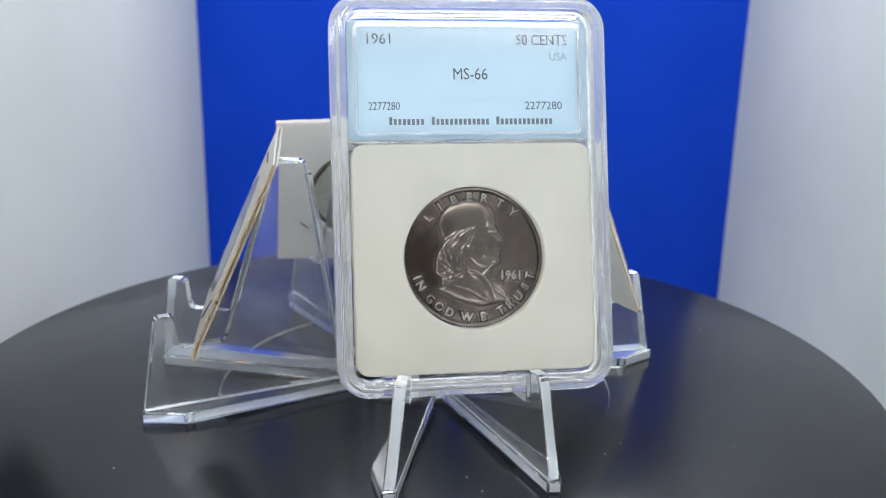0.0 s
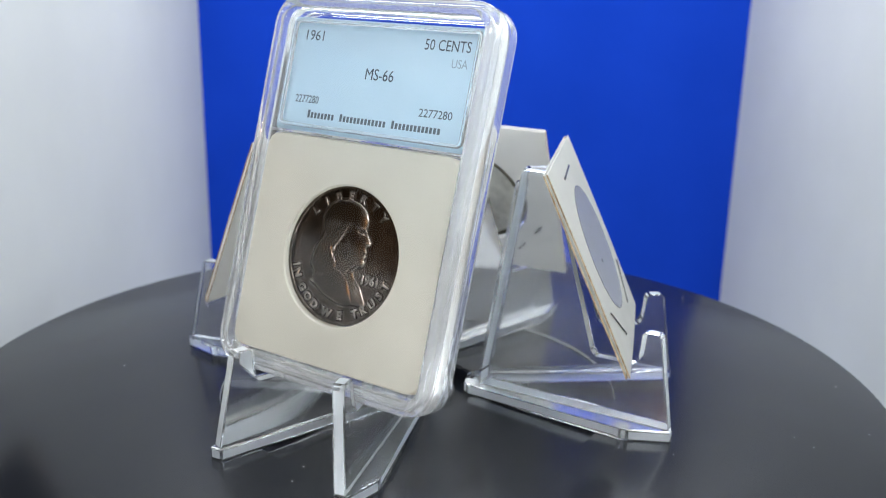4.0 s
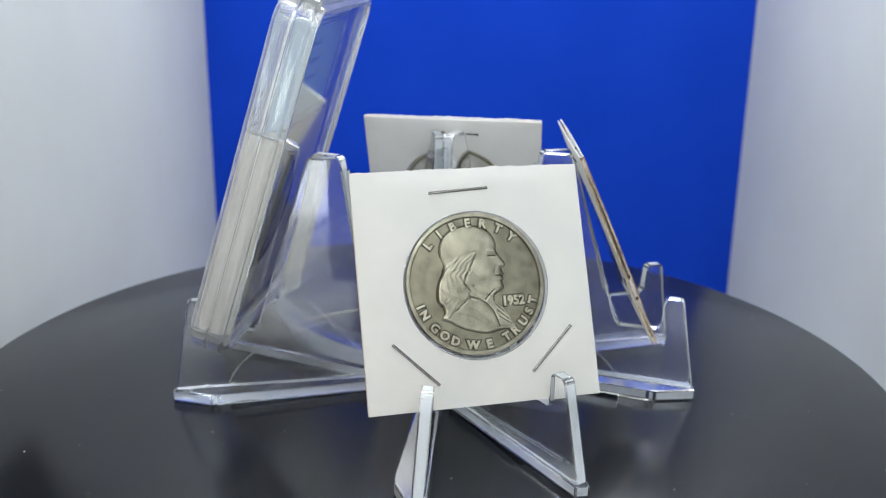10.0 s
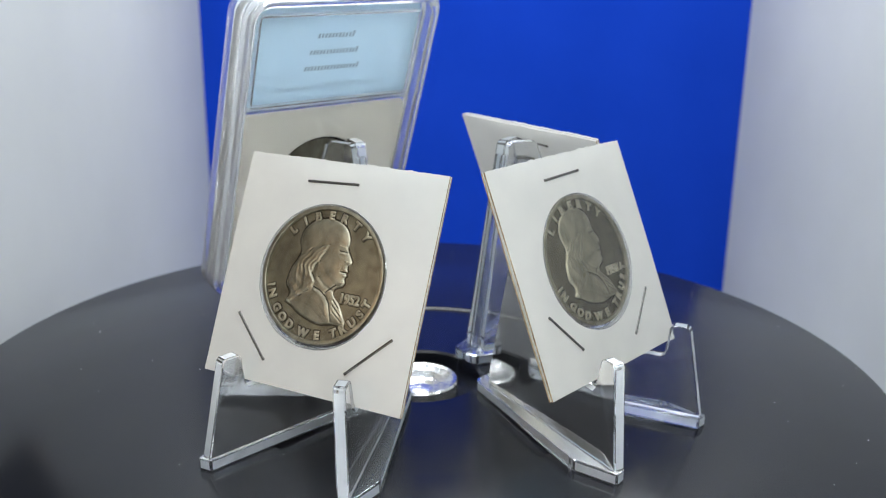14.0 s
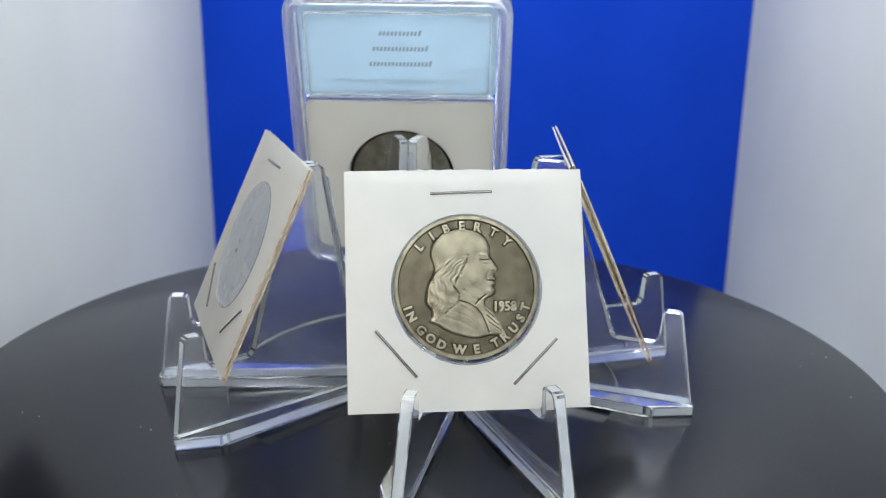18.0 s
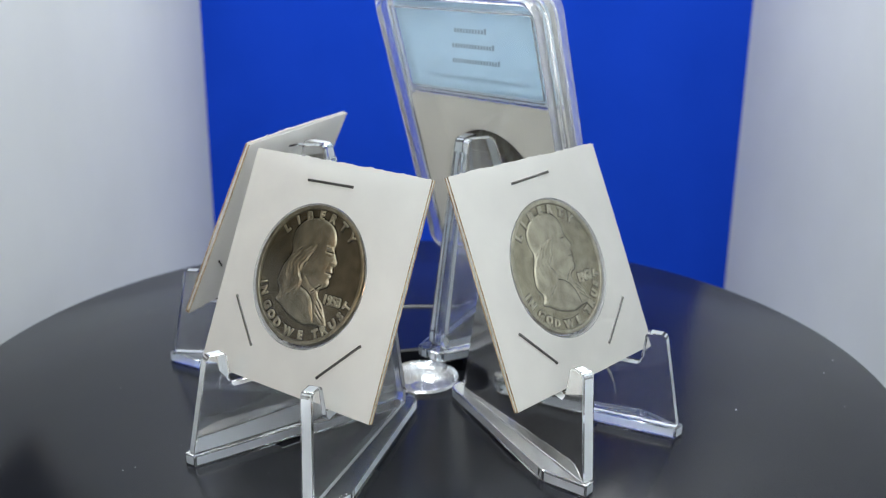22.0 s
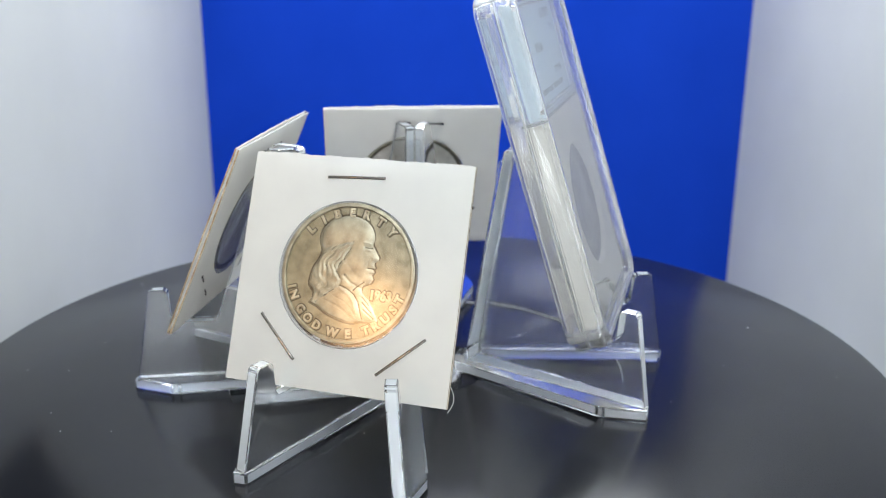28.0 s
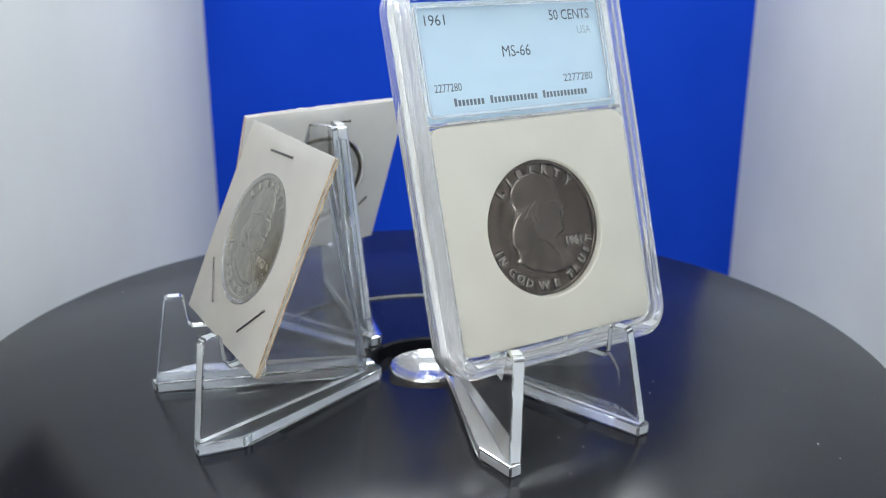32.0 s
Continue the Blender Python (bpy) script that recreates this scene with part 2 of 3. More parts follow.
def frame_ring(w, h, r, section, seg=8):
    """A rounded-rectangle frame: section lists (inset from the outer edge, depth z), closed."""
    bm = bmesh.new()
    loops = []
    for inset, z in section:
        rr = max(r - inset, 0.4 * MM)
        loops.append([bm.verts.new((x, y, z)) for x, y in rounded_rect(w - 2 * inset, h - 2 * inset, rr, seg)])
    for a, b in zip(loops, loops[1:] + loops[:1]):
        n = len(a)
        for i in range(n):
            bm.faces.new((a[i], b[i], b[(i + 1) % n], a[(i + 1) % n]))
    return bm


def letters(text, height, depth, squeeze=1.0, bevel=0.0, grow=0.0):
    """One extruded glyph run as a bmesh, lower left corner at the origin, and its width."""
    cu = bpy.data.curves.new("glyphs", "FONT")
    cu.body, cu.size, cu.extrude, cu.resolution_u, cu.bevel_depth, cu.bevel_resolution, cu.offset = text, height / 0.72, depth / 2, 3, bevel, 1, grow
    ob = bpy.data.objects.new("glyphs", cu)
    scene.collection.objects.link(ob)
    me = bpy.data.meshes.new_from_object(ob.evaluated_get(bpy.context.evaluated_depsgraph_get()))
    bpy.data.objects.remove(ob)
    bpy.data.curves.remove(cu)
    bm = bmesh.new()
    bm.from_mesh(me)
    bpy.data.meshes.remove(me)
    x0 = min(v.co.x for v in bm.verts)
    x1 = max(v.co.x for v in bm.verts)
    for v in bm.verts:
        v.co.x = (v.co.x - x0) * squeeze
    return bm, (x1 - x0) * squeeze


def add_bm(dst, src, matrix):
    me = bpy.data.meshes.new("piece")
    src.transform(matrix)
    src.to_mesh(me)
    src.free()
    dst.from_mesh(me)
    bpy.data.meshes.remove(me)


# ---- the photo tent round the turntable ----
WEST, EAST, BACK, FRONT, FLOOR_Z, TOP_Z = -0.1334, 0.1997, 0.36, -0.42, -0.13, 0.30
SIDE_FRONT = 0.040


def structure(name, bm, material, label, category):
    return tagged(part(name, bm, material), label, category, kind="structure")


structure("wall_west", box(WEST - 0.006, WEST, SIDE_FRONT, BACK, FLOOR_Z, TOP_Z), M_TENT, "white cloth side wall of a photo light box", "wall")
# front half of the east wall is unseen, added to bounce fill light
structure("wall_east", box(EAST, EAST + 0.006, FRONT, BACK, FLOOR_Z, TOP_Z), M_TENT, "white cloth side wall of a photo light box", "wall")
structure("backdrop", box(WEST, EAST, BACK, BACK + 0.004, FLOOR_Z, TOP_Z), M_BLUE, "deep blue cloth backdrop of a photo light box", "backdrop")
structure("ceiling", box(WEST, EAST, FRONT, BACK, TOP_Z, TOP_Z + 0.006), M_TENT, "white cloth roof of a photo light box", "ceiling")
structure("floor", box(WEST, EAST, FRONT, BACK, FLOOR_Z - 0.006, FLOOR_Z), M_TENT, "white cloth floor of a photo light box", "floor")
# step, flaps and skirts: unseen white sheets added to bounce light inwards
structure("floor_bounce_step", box(WEST, EAST, FRONT, -0.128, FLOOR_Z, -0.010), M_BOUNCE, "unseen white step added before the turntable to bounce light", "floor")
STEP_Y = -0.035   # the side opening is stepped here to shape what the coins mirror
structure("wall_west_bounce_flap", box(WEST - 0.006, WEST, FRONT, STEP_Y, 0.14, TOP_Z), M_TENT, "unseen white flap added beside the light box opening to bounce light", "wall")
structure("wall_west_bounce_flap", box(WEST - 0.006, WEST, STEP_Y, SIDE_FRONT, 0.125, TOP_Z), M_TENT, "unseen white flap added beside the light box opening to bounce light", "wall")
structure("wall_west_bounce_skirt", box(WEST - 0.006, WEST, FRONT, STEP_Y, FLOOR_Z, 0.072), M_TENT, "unseen low white skirt added to the light box to bounce light", "wall")
structure("wall_west_bounce_skirt", box(WEST - 0.006, WEST, STEP_Y, SIDE_FRONT, FLOOR_Z, 0.034), M_TENT, "unseen low white skirt added to the light box to bounce light", "wall")
structure("wall_south_bounce_flap", box(WEST, EAST, FRONT - 0.006, FRONT, 0.215, TOP_Z), M_BOUNCE, "unseen white flap added over the light box opening to bounce light", "wall")
structure("wall_south_bounce_skirt", box(WEST, EAST, FRONT - 0.006, FRONT, FLOOR_Z, 0.085), M_BOUNCE, "unseen low white skirt added to the light box to bounce light", "wall")

# two more unseen sheets added beside the slit for bounce
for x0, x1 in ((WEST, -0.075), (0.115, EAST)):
    structure("wall_south_bounce_side", box(x0, x1, FRONT - 0.006, FRONT, 0.085, 0.215), M_BOUNCE, "unseen white flap added beside the light box opening to bounce light", "wall")

# ---- turntable ----
turntable = thing("turntable", "black motorised display turntable with a round satin platter", "turntable")
part("base", lathe([(0, FLOOR_Z), (0.085, FLOOR_Z), (0.088, FLOOR_Z + 0.002), (0.086, -0.011), (0.082, -0.0095), (0, -0.0095)]), M_PLATTER, turntable, smooth=True)
R = 0.1229
platter = part("platter", lathe([
    (0.0160, -0.0042), (0.0160, -0.0006), (0.0166, 0.0), (0.0200, 0.0), (0.0518, -0.00075), (0.0518, 0.0),
    (R - 0.0012, 0.0), (R - 0.0004, -0.0004), (R, -0.0014), (R, -0.0068), (R - 0.0012, -0.0080), (0.0162, -0.0080)], 180, True),
    M_PLATTER, turntable, "black satin plastic platter", smooth=True)
part("hub", lathe([(0, -0.0042), (0.003, -0.0039), (0.0055, -0.0031), (0.0075, -0.0021), (0.0090, -0.0011), (0.0098, -0.0008), (0.0102, -0.0014), (0.0102, -0.0050), (0, -0.0052)], 22),
           M_HUB, platter, "bright dished aluminium hub with facets")
part("trough", lathe([(0.0102, -0.0041), (0.0161, -0.0041), (0.0161, -0.0052), (0.0102, -0.0052)], 64, True), M_PLATTER, platter, smooth=True)
part("groove_band", lathe([(0.05169, -0.00078), (0.05177, -0.00078), (0.05177, -0.00022), (0.05173, -0.00022)], 160, True), M_GROOVE, platter, "thin pale grey ring on a step in the platter", smooth=True)

# ---- display easels ----
STATIONS = {  # foot of the front edge on the platter (mm) and facing, degrees
    "slab": (12.49, -59.51, -82.64),
    "first": (58.08, 32.81, 28.84),
    "second": (-23.87, 66.19, 103.65),
    "third": (-68.04, -7.15, -173.40),
}


def station(key):
    x, y, az = STATIONS[key]
    return pose(x * MM, y * MM, 0, 0, 0, az + 90)


def build_easel():
    """Clear V-shaped easel, front towards -y, front feet on y = 0."""
    ob = thing("display_easel", "clear acrylic coin easel standing on the black platter", "easel", "easels on the turntable")
    plate = 2.8 * MM
    a, b = Vector((18.0, 0.4)) * MM, Vector((2.6, 49.0)) * MM
    run = (b - a).length
    ang = math.atan2(b.y - a.y, b.x - a.x)
    outline = [(0.2, 2.4), (3.5, 24.6), (4.2, 25.4), (7.6, 25.4), (8.3, 24.6), (8.8, 18.2), (9.8, 16.8), (19.8, 16.8), (21.0, 18.2),
               (33.4, 59.4), (34.2, 60.0), (40.8, 60.0), (41.8, 59.2), (50.6, 6.0), (50.8, 2.4)]
    for side in (1, -1):
        m = Matrix.Translation((a.x, a.y, 0.5 * MM)) @ pose(0, 0, 0, 0, 0, math.degrees(ang)) @ pose(0, 0, 0, 90, 0, 0) @ Matrix.Translation((0, 0, -plate / 2))
        bm = prism([(u * MM, z * MM) for u, z in outline], plate, m, 0.35 * MM, 1)
        fl = prism([(x * MM, y * MM) for x, y in ((16.2, 0.2), (19.4, 0.0), (20.6, 10.6), (19.6, 12.2), (4.6, 52.4), (3.0, 53.4), (0.3, 53.4), (0.3, 49.6), (1.6, 47.4))], 2.85 * MM, Matrix.Translation((0, 0, 0.03 * MM)), 0.45 * MM, 1)
        for v in bm.verts:
            v.co.x -= 0.07 * v.co.z
        if side < 0:
            for q in (bm, fl):
                for v in q.verts:
                    v.co.x = -v.co.x
        part("fin", bm, (M_ACRYLIC, M_FROST), ob)
        part("base_flange", fl, (M_MOULD, M_FOOT), ob)
    sp = prism([(u * MM, z * MM) for u, z in ((48.3, 2.9), (50.3, 2.9), (42.0, 57.0), (40.0, 57.0))], 3.0 * MM,
               pose(0, 0, 0, 90, 0, 90) @ Matrix.Translation((0, 0, -1.5 * MM)), 0.2 * MM, 1)
    part("spine", sp, (M_MOULD, M_MOULD), ob)
    return ob


easel_first = build_easel()
easels = {"slab": easel_first}
for key in ("first", "second", "third"):
    easels[key] = copy_thing(easel_first, station(key))

# ---- coins ----
COIN_R = 15.3 * MM
BUST = [(-7.2, 6.4), (-6.9, 8.9), (-4.9, 11.2), (-1.3, 12.3), (1.8, 11.9), (3.9, 10.6), (4.9, 9.0), (5.2, 7.6), (5.0, 6.5), (5.5, 5.6), (6.3, 4.4), (6.7, 3.7), (6.4, 3.1), (5.8, 2.75),
        (5.9, 2.0), (6.15, 1.6), (5.8, 1.1), (6.0, 0.6), (5.6, 0.05), (5.9, -0.9), (5.4, -1.7), (4.4, -2.1), (3.7, -2.7), (3.9, -4.1), (5.6, -5.6), (7.2, -8.0), (7.9, -9.8), (4.6, -10.0),
        (1.3, -10.5), (-3.3, -9.3), (-6.2, -7.7), (-7.9, -7.0), (-7.3, -5.9), (-7.4, -4.6), (-8.5, -3.2), (-8.4, -1.2), (-8.0, 0.6), (-7.0, 2.4), (-6.5, 4.2)]


def rounded(points, steps=5):
    """A closed smooth curve through the points."""
    out = []
    n = len(points)
    for i in range(n):
        p0, p1, p2, p3 = (np.array(points[(i + k - 1) % n]) for k in range(4))
        for k in range(steps):
            t = k / steps
            out.append(0.5 * (2 * p1 + (p2 - p0) * t + (2 * p0 - 5 * p1 + 4 * p2 - p3) * t * t + (3 * p1 - p0 - 3 * p2 + p3) * t ** 3))
    return np.array(out)


def bust_mesh():
    """A plain low bust in relief, heightened from its rim inwards."""
    pts = rounded(BUST)
    n = 240
    g = np.linspace(-12.4, 12.4, n)
    X, Y = np.meshgrid(g, g)
    inside = np.zeros(X.shape, bool)
    dist = np.full(X.shape, 99.0)
    for (x0, y0), (x1, y1) in zip(pts, np.roll(pts, -1, 0)):
        cross = ((y0 > Y) != (y1 > Y)) & (X < (x1 - x0) * (Y - y0) / (y1 - y0 + 1e-12) + x0)
        inside ^= cross
        dx, dy = x1 - x0, y1 - y0
        k = np.clip(((X - x0) * dx + (Y - y0) * dy) / (dx * dx + dy * dy), 0, 1)
        dist = np.minimum(dist, np.hypot(X - x0 - k * dx, Y - y0 - k * dy))
    d = np.where(inside, dist, -dist)

    def dent(x, y, sx, sy, turn=0.0):
        c, s = math.cos(radians(turn)), math.sin(radians(turn))
        u, v = (X - x) * c + (Y - y) * s, -(X - x) * s + (Y - y) * c
        return np.exp(-(u / sx) ** 2 - (v / sy) ** 2)

    def line(pts, wide):
        """A soft stroke along a run of points."""
        far = np.full(X.shape, 99.0)
        for (x0, y0), (x1, y1) in zip(pts, pts[1:]):
            dx, dy = x1 - x0, y1 - y0
            k = np.clip(((X - x0) * dx + (Y - y0) * dy) / (dx * dx + dy * dy), 0, 1)
            far = np.minimum(far, np.hypot(X - x0 - k * dx, Y - y0 - k * dy))
        return np.exp(-(far / wide) ** 2)

    def step(v, soft):
        return 1 / (1 + np.exp(-np.clip(v / soft, -40, 40)))

    # the whole head as a pillow, higher over the dome and the cheek
    h = 0.34 * (1 - np.exp(-np.clip(d + 0.12, 0, None) / 0.40)) + 0.36 * (1 - np.exp(-np.clip(d, 0, None) / 3.2))
    h += 0.10 * dent(-1.6, 8.6, 4.4, 3.0) + 0.20 * dent(2.6, 2.6, 2.0, 2.2) + 0.10 * dent(3.4, 8.2, 1.6, 1.4)
    # long hair from the temple down over the collar, in flowing locks
    top = 6.6 - 0.055 * (X - 0.4) ** 2 - 0.04 * np.abs(X - 0.4)
    right = np.interp(Y, [-7, -5.2, -4.2, -2.6, -1.6, 0, 1.8, 3.2, 5, 6.6], [-6.6, -4.6, -2.4, -1.4, -1.6, -2.7, -2.3, -1.2, -0.3, 0.6])
    hair = step(top - Y, 0.14) * step(right - X, 0.12)
    bend = 0.9 * np.sin(0.62 * Y + 0.3) + 0.25 * np.sin(1.9 * Y + 0.5 * X)
    across = 0.95 * X - 0.30 * Y + bend
    locks = 0.55 * np.abs(np.sin(1.35 * across)) + 0.28 * np.abs(np.sin(2.9 * across + 0.8 * np.sin(0.9 * Y))) + 0.17 * np.sin(6.1 * across + np.sin(2.1 * Y))
    curl = 0.5 + 0.5 * np.sin(2.3 * Y + 1.2 * X + 0.8 * np.sin(1.1 * X))
    low = step(-0.5 - Y, 0.6)
    h += hair * (0.10 + 0.20 * locks * (1 - 0.45 * low) + 0.16 * low * curl)
    h -= 0.13 * line([(0.5, 6.7), (-2.6, 5.9), (-5.4, 3.9), (-6.6, 3.0)], 0.30)
    h -= 0.17 * line([(0.0, 5.0), (-0.9, 3.6), (-2.0, 1.6), (-2.5, 0.1), (-1.3, -1.7), (-1.8, -3.1), (-4.2, -4.9), (-6.6, -6.6)], 0.38)
    # ear, eye, brow, cheek, mouth and chin as plain swellings and hollows
    h += 0.22 * dent(-1.2, 2.5, 0.45, 0.75, -15) - 0.16 * dent(-1.0, 2.7, 0.2, 0.35)
    h += 0.15 * line([(3.2, 6.9), (4.5, 6.7), (5.1, 6.3)], 0.34) - 0.22 * line([(3.4, 5.75), (4.9, 5.7)], 0.34) + 0.13 * dent(4.25, 5.35, 0.42, 0.22, -8)
    h -= 0.06 * line([(3.5, 4.9), (4.6, 4.7)], 0.2)
    h -= 0.07 * line([(5.1, 3.5), (4.5, 2.6), (4.4, 1.9)], 0.2) - 0.10 * dent(5.5, 3.6, 0.45, 0.4)
    h -= 0.19 * line([(4.5, 1.35), (5.9, 1.3)], 0.19) + 0.07 * line([(0.2, 1.6), (1.2, 0.2), (2.9, -0.9)], 0.5) - 0.07 * dent(5.5, 2.0, 0.5, 0.25) - 0.08 * dent(5.5, 0.6, 0.5, 0.25)
    h += 0.12 * dent(4.9, -0.9, 0.9, 0.6, 20)
    h -= 0.18 * line([(-0.6, -0.6), (1.0, -2.1), (3.3, -2.9)], 0.32) + 0.20 * line([(3.9, -1.7), (2.4, -2.9), (1.8, -3.6)], 0.22)
    # collar, neckcloth and coat
    h -= 0.20 * line([(-1.3, -2.9), (0.3, -3.4), (2.0, -4.5), (3.1, -5.9), (3.7, -7.4), (4.4, -9.4)], 0.24)
    h += 0.12 * line([(-0.9, -3.6), (0.9, -4.6), (2.2, -6.2), (3.0, -8.2)], 0.35)
    for x0, y0, x1, y1 in ((4.0, -4.9, 5.6, -6.4), (4.2, -6.1, 6.4, -8.0), (4.6, -7.5, 7.0, -9.2)):
        h -= 0.16 * line([(x0, y0), (x1, y1)], 0.20)
    h -= 0.07 * line([(-4.6, -6.2), (-1.0, -7.4), (2.4, -9.6)], 0.3) + 0.05 * line([(-2.4, -5.2), (0.6, -6.4), (2.6, -8.6)], 0.22)
    h = 0.80 * np.clip(np.where(inside, h, 0), 0.02, None) * np.clip((d + 0.12) / 0.3, 0, 1)
    # hollows get dark toning with their shade painted in, high spots are rubbed bright
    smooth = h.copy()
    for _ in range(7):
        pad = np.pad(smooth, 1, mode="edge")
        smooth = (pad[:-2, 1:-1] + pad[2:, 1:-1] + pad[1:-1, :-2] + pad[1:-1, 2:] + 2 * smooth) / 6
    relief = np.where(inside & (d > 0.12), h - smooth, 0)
    wear_shade = np.where(relief < -0.028, 1, np.where(relief > 0.018, 2, 0))
    bm = bmesh.new()
    idx = {}
    keep = d > -0.25
    for i in range(n):
        for j in range(n):
            if keep[i, j]:
                z = h[i, j] if d[i, j] > -0.15 else -0.05
                idx[i, j] = bm.verts.new((X[i, j] * MM, Y[i, j] * MM, z * MM))
    for i in range(n - 1):
        for j in range(n - 1):
            q = ((i, j), (i, j + 1), (i + 1, j + 1), (i + 1, j))
            if all(k in idx for k in q):
                bm.faces.new([idx[k] for k in q]).material_index = int(wear_shade[i, j])
    me = bpy.data.meshes.new("bust_relief")
    bm.to_mesh(me)
    bm.free()
    for p in me.polygons:
        p.use_smooth = True
    return me


BUST_ME = bust_mesh()
FACE = 0.45 * MM   # height of the coin's field over its middle plane


def arc_text(text, radius, a0, a1, height, inward, depth=0.22 * MM, bevel=0.15 * MM, lift=0.12 * MM, grow=0.0):
    """Raised glyphs on a circle from angle a0 to a1 (degrees); inward: tops point to the centre."""
    out = bmesh.new()
    for i, ch in enumerate(text):
        if ch == " ":
            continue
        a = a0 + (a1 - a0) * i / (len(text) - 1)
        bm, w = letters(ch, height, depth, 1.0, bevel, grow)
        turn = a + 90 if inward else a - 90
        m = pose(radius * math.cos(radians(a)), radius * math.sin(radians(a)), FACE + lift, 0, 0, turn) @ Matrix.Translation((-w / 2, -height / 2, 0))
        add_bm(out, bm, m)
    return out


def build_coin(metal, year, label):
    ob = thing("half_dollar_coin", label, "coin", "half dollar coins")
    e = 1.06 * MM
    field, worn, toned_shade, high = metal
    # paler metal on the back stands in for front light missing there
    back = M_REVERSE if metal is not M_COIN_DARK else M_COIN_BRIGHT[1]
    part("blank", lathe([(0, FACE), (COIN_R - 0.7 * MM, FACE), (COIN_R - 0.1 * MM, FACE - 0.1 * MM), (COIN_R - 0.1 * MM, -FACE + 0.1 * MM), (COIN_R - 0.7 * MM, -FACE), (0, -FACE)], 128), field, ob, smooth=True)
    rim = lathe([(COIN_R - 1.05 * MM, FACE - 0.1 * MM), (COIN_R - 0.95 * MM, e - 0.12 * MM), (COIN_R - 0.80 * MM, e), (COIN_R - 0.28 * MM, e), (COIN_R - 0.08 * MM, e - 0.08 * MM), (COIN_R, e - 0.28 * MM),
                       (COIN_R, -e + 0.28 * MM), (COIN_R - 0.08 * MM, -e + 0.08 * MM), (COIN_R - 0.28 * MM, -e), (COIN_R - 0.80 * MM, -e), (COIN_R - 0.95 * MM, -e + 0.12 * MM), (COIN_R - 1.05 * MM, -FACE + 0.1 * MM)], 300, True)
    for v in rim.verts:
        r = math.hypot(v.co.x, v.co.y)
        if r > COIN_R - 0.02 * MM and round(math.atan2(v.co.y, v.co.x) * 150 / math.pi) % 2:
            v.co.x, v.co.y = v.co.x * (1 - 0.10 * MM / r), v.co.y * (1 - 0.10 * MM / r)
    part("rim", rim, worn, ob, "raised rim with a reeded edge", smooth=True)
    me = BUST_ME.copy()
    # on the dark coin the bright high spots are highlights put into the colour
    for m in (worn, field, high) if metal is M_COIN_DARK else (worn, toned_shade, high):
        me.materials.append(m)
    outline = rounded(BUST)
    mid = outline.mean(0)
    grow = [p + (p - mid) / np.hypot(*(p - mid)) * 0.42 for p in outline]
    # dark ring: toning plus the relief's shade, put into the colour
    part("bust_toned_shade", prism([(p[0] * MM, p[1] * MM) for p in grow], 0.02 * MM, Matrix.Translation((0, 0, FACE - 0.005 * MM))), toned_shade, ob, "dark toning and painted-in shade round the bust")
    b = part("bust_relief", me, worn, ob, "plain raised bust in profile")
    b.location.z = FACE
    # flat dark outlines under the letters, toning and painted relief shade
    marks = bmesh.new()
    flat = (0.03 * MM, 0.0, 0.0, 0.40 * MM)
    part("top_legend", arc_text("LIBERTY", 13.15 * MM, 138, 47, 1.9 * MM, False), high, ob)
    add_bm(marks, arc_text("LIBERTY", 13.15 * MM, 138, 47, 1.9 * MM, False, *flat), Matrix.Identity(4))
    out = bmesh.new()
    for word, a0, a1 in (("IN", 198.5, 207), ("GOD", 222, 245), ("WE", 262, 278), ("TRUST", 296, 340)):
        add_bm(out, arc_text(word, 13.1 * MM, a0, a1, 1.85 * MM, True), Matrix.Identity(4))
        add_bm(marks, arc_text(word, 13.1 * MM, a0, a1, 1.85 * MM, True, *flat), Matrix.Identity(4))
    part("motto", out, high, ob)
    bm, w = letters(year, 2.0 * MM, 0.24 * MM, 0.92, 0.15 * MM)
    bm.transform(Matrix.Translation((8.2 * MM - w / 2, -5.1 * MM, FACE + 0.12 * MM)))
    part("date", bm, high, ob)
    bm, w = letters(year, 2.0 * MM, flat[0], 0.92, 0.0, flat[3])
    add_bm(marks, bm, Matrix.Translation((8.2 * MM - w / 2, -5.1 * MM, FACE + flat[2])))
    part("letter_toned_shade", marks, toned_shade, ob, "dark toning and painted-in shade round the raised letters")
    # reverse: a plain bell under its yoke, and plain raised bars where the legend runs
    bell = lathe([(0, 0.0058), (0.0013, 0.0056), (0.0025, 0.0044), (0.0031, 0.0012), (0.0044, -0.0030), (0.0066, -0.0052), (0.0070, -0.0062), (0, -0.0064)], 40)
    for v in bell.verts:
        v.co = Vector((v.co.x, v.co.z, -FACE - abs(v.co.y) * 0.09 if v.co.y >= 0 else -FACE + 0.0001))
    part("reverse_field", lathe([(0, -FACE - 0.02 * MM), (COIN_R - 1.1 * MM, -FACE - 0.02 * MM), (COIN_R - 1.1 * MM, -FACE + 0.05 * MM)], 96), back, ob, "reverse field with light painted into its pale silver")
    part("bell_relief", bell, back, ob, smooth=True)
    part("yoke_relief", box(-5.2 * MM, 5.2 * MM, 5.7 * MM, 7.6 * MM, -FACE - 0.35 * MM, -FACE, 0.12 * MM), back, ob)
    bars = bmesh.new()
    for a0, a1, count in ((158, 22, 24), (232, 308, 11)):
        for i in range(count):
            if i in (6, 13, 16) and count == 24 or i == 4 and count == 11:
                continue
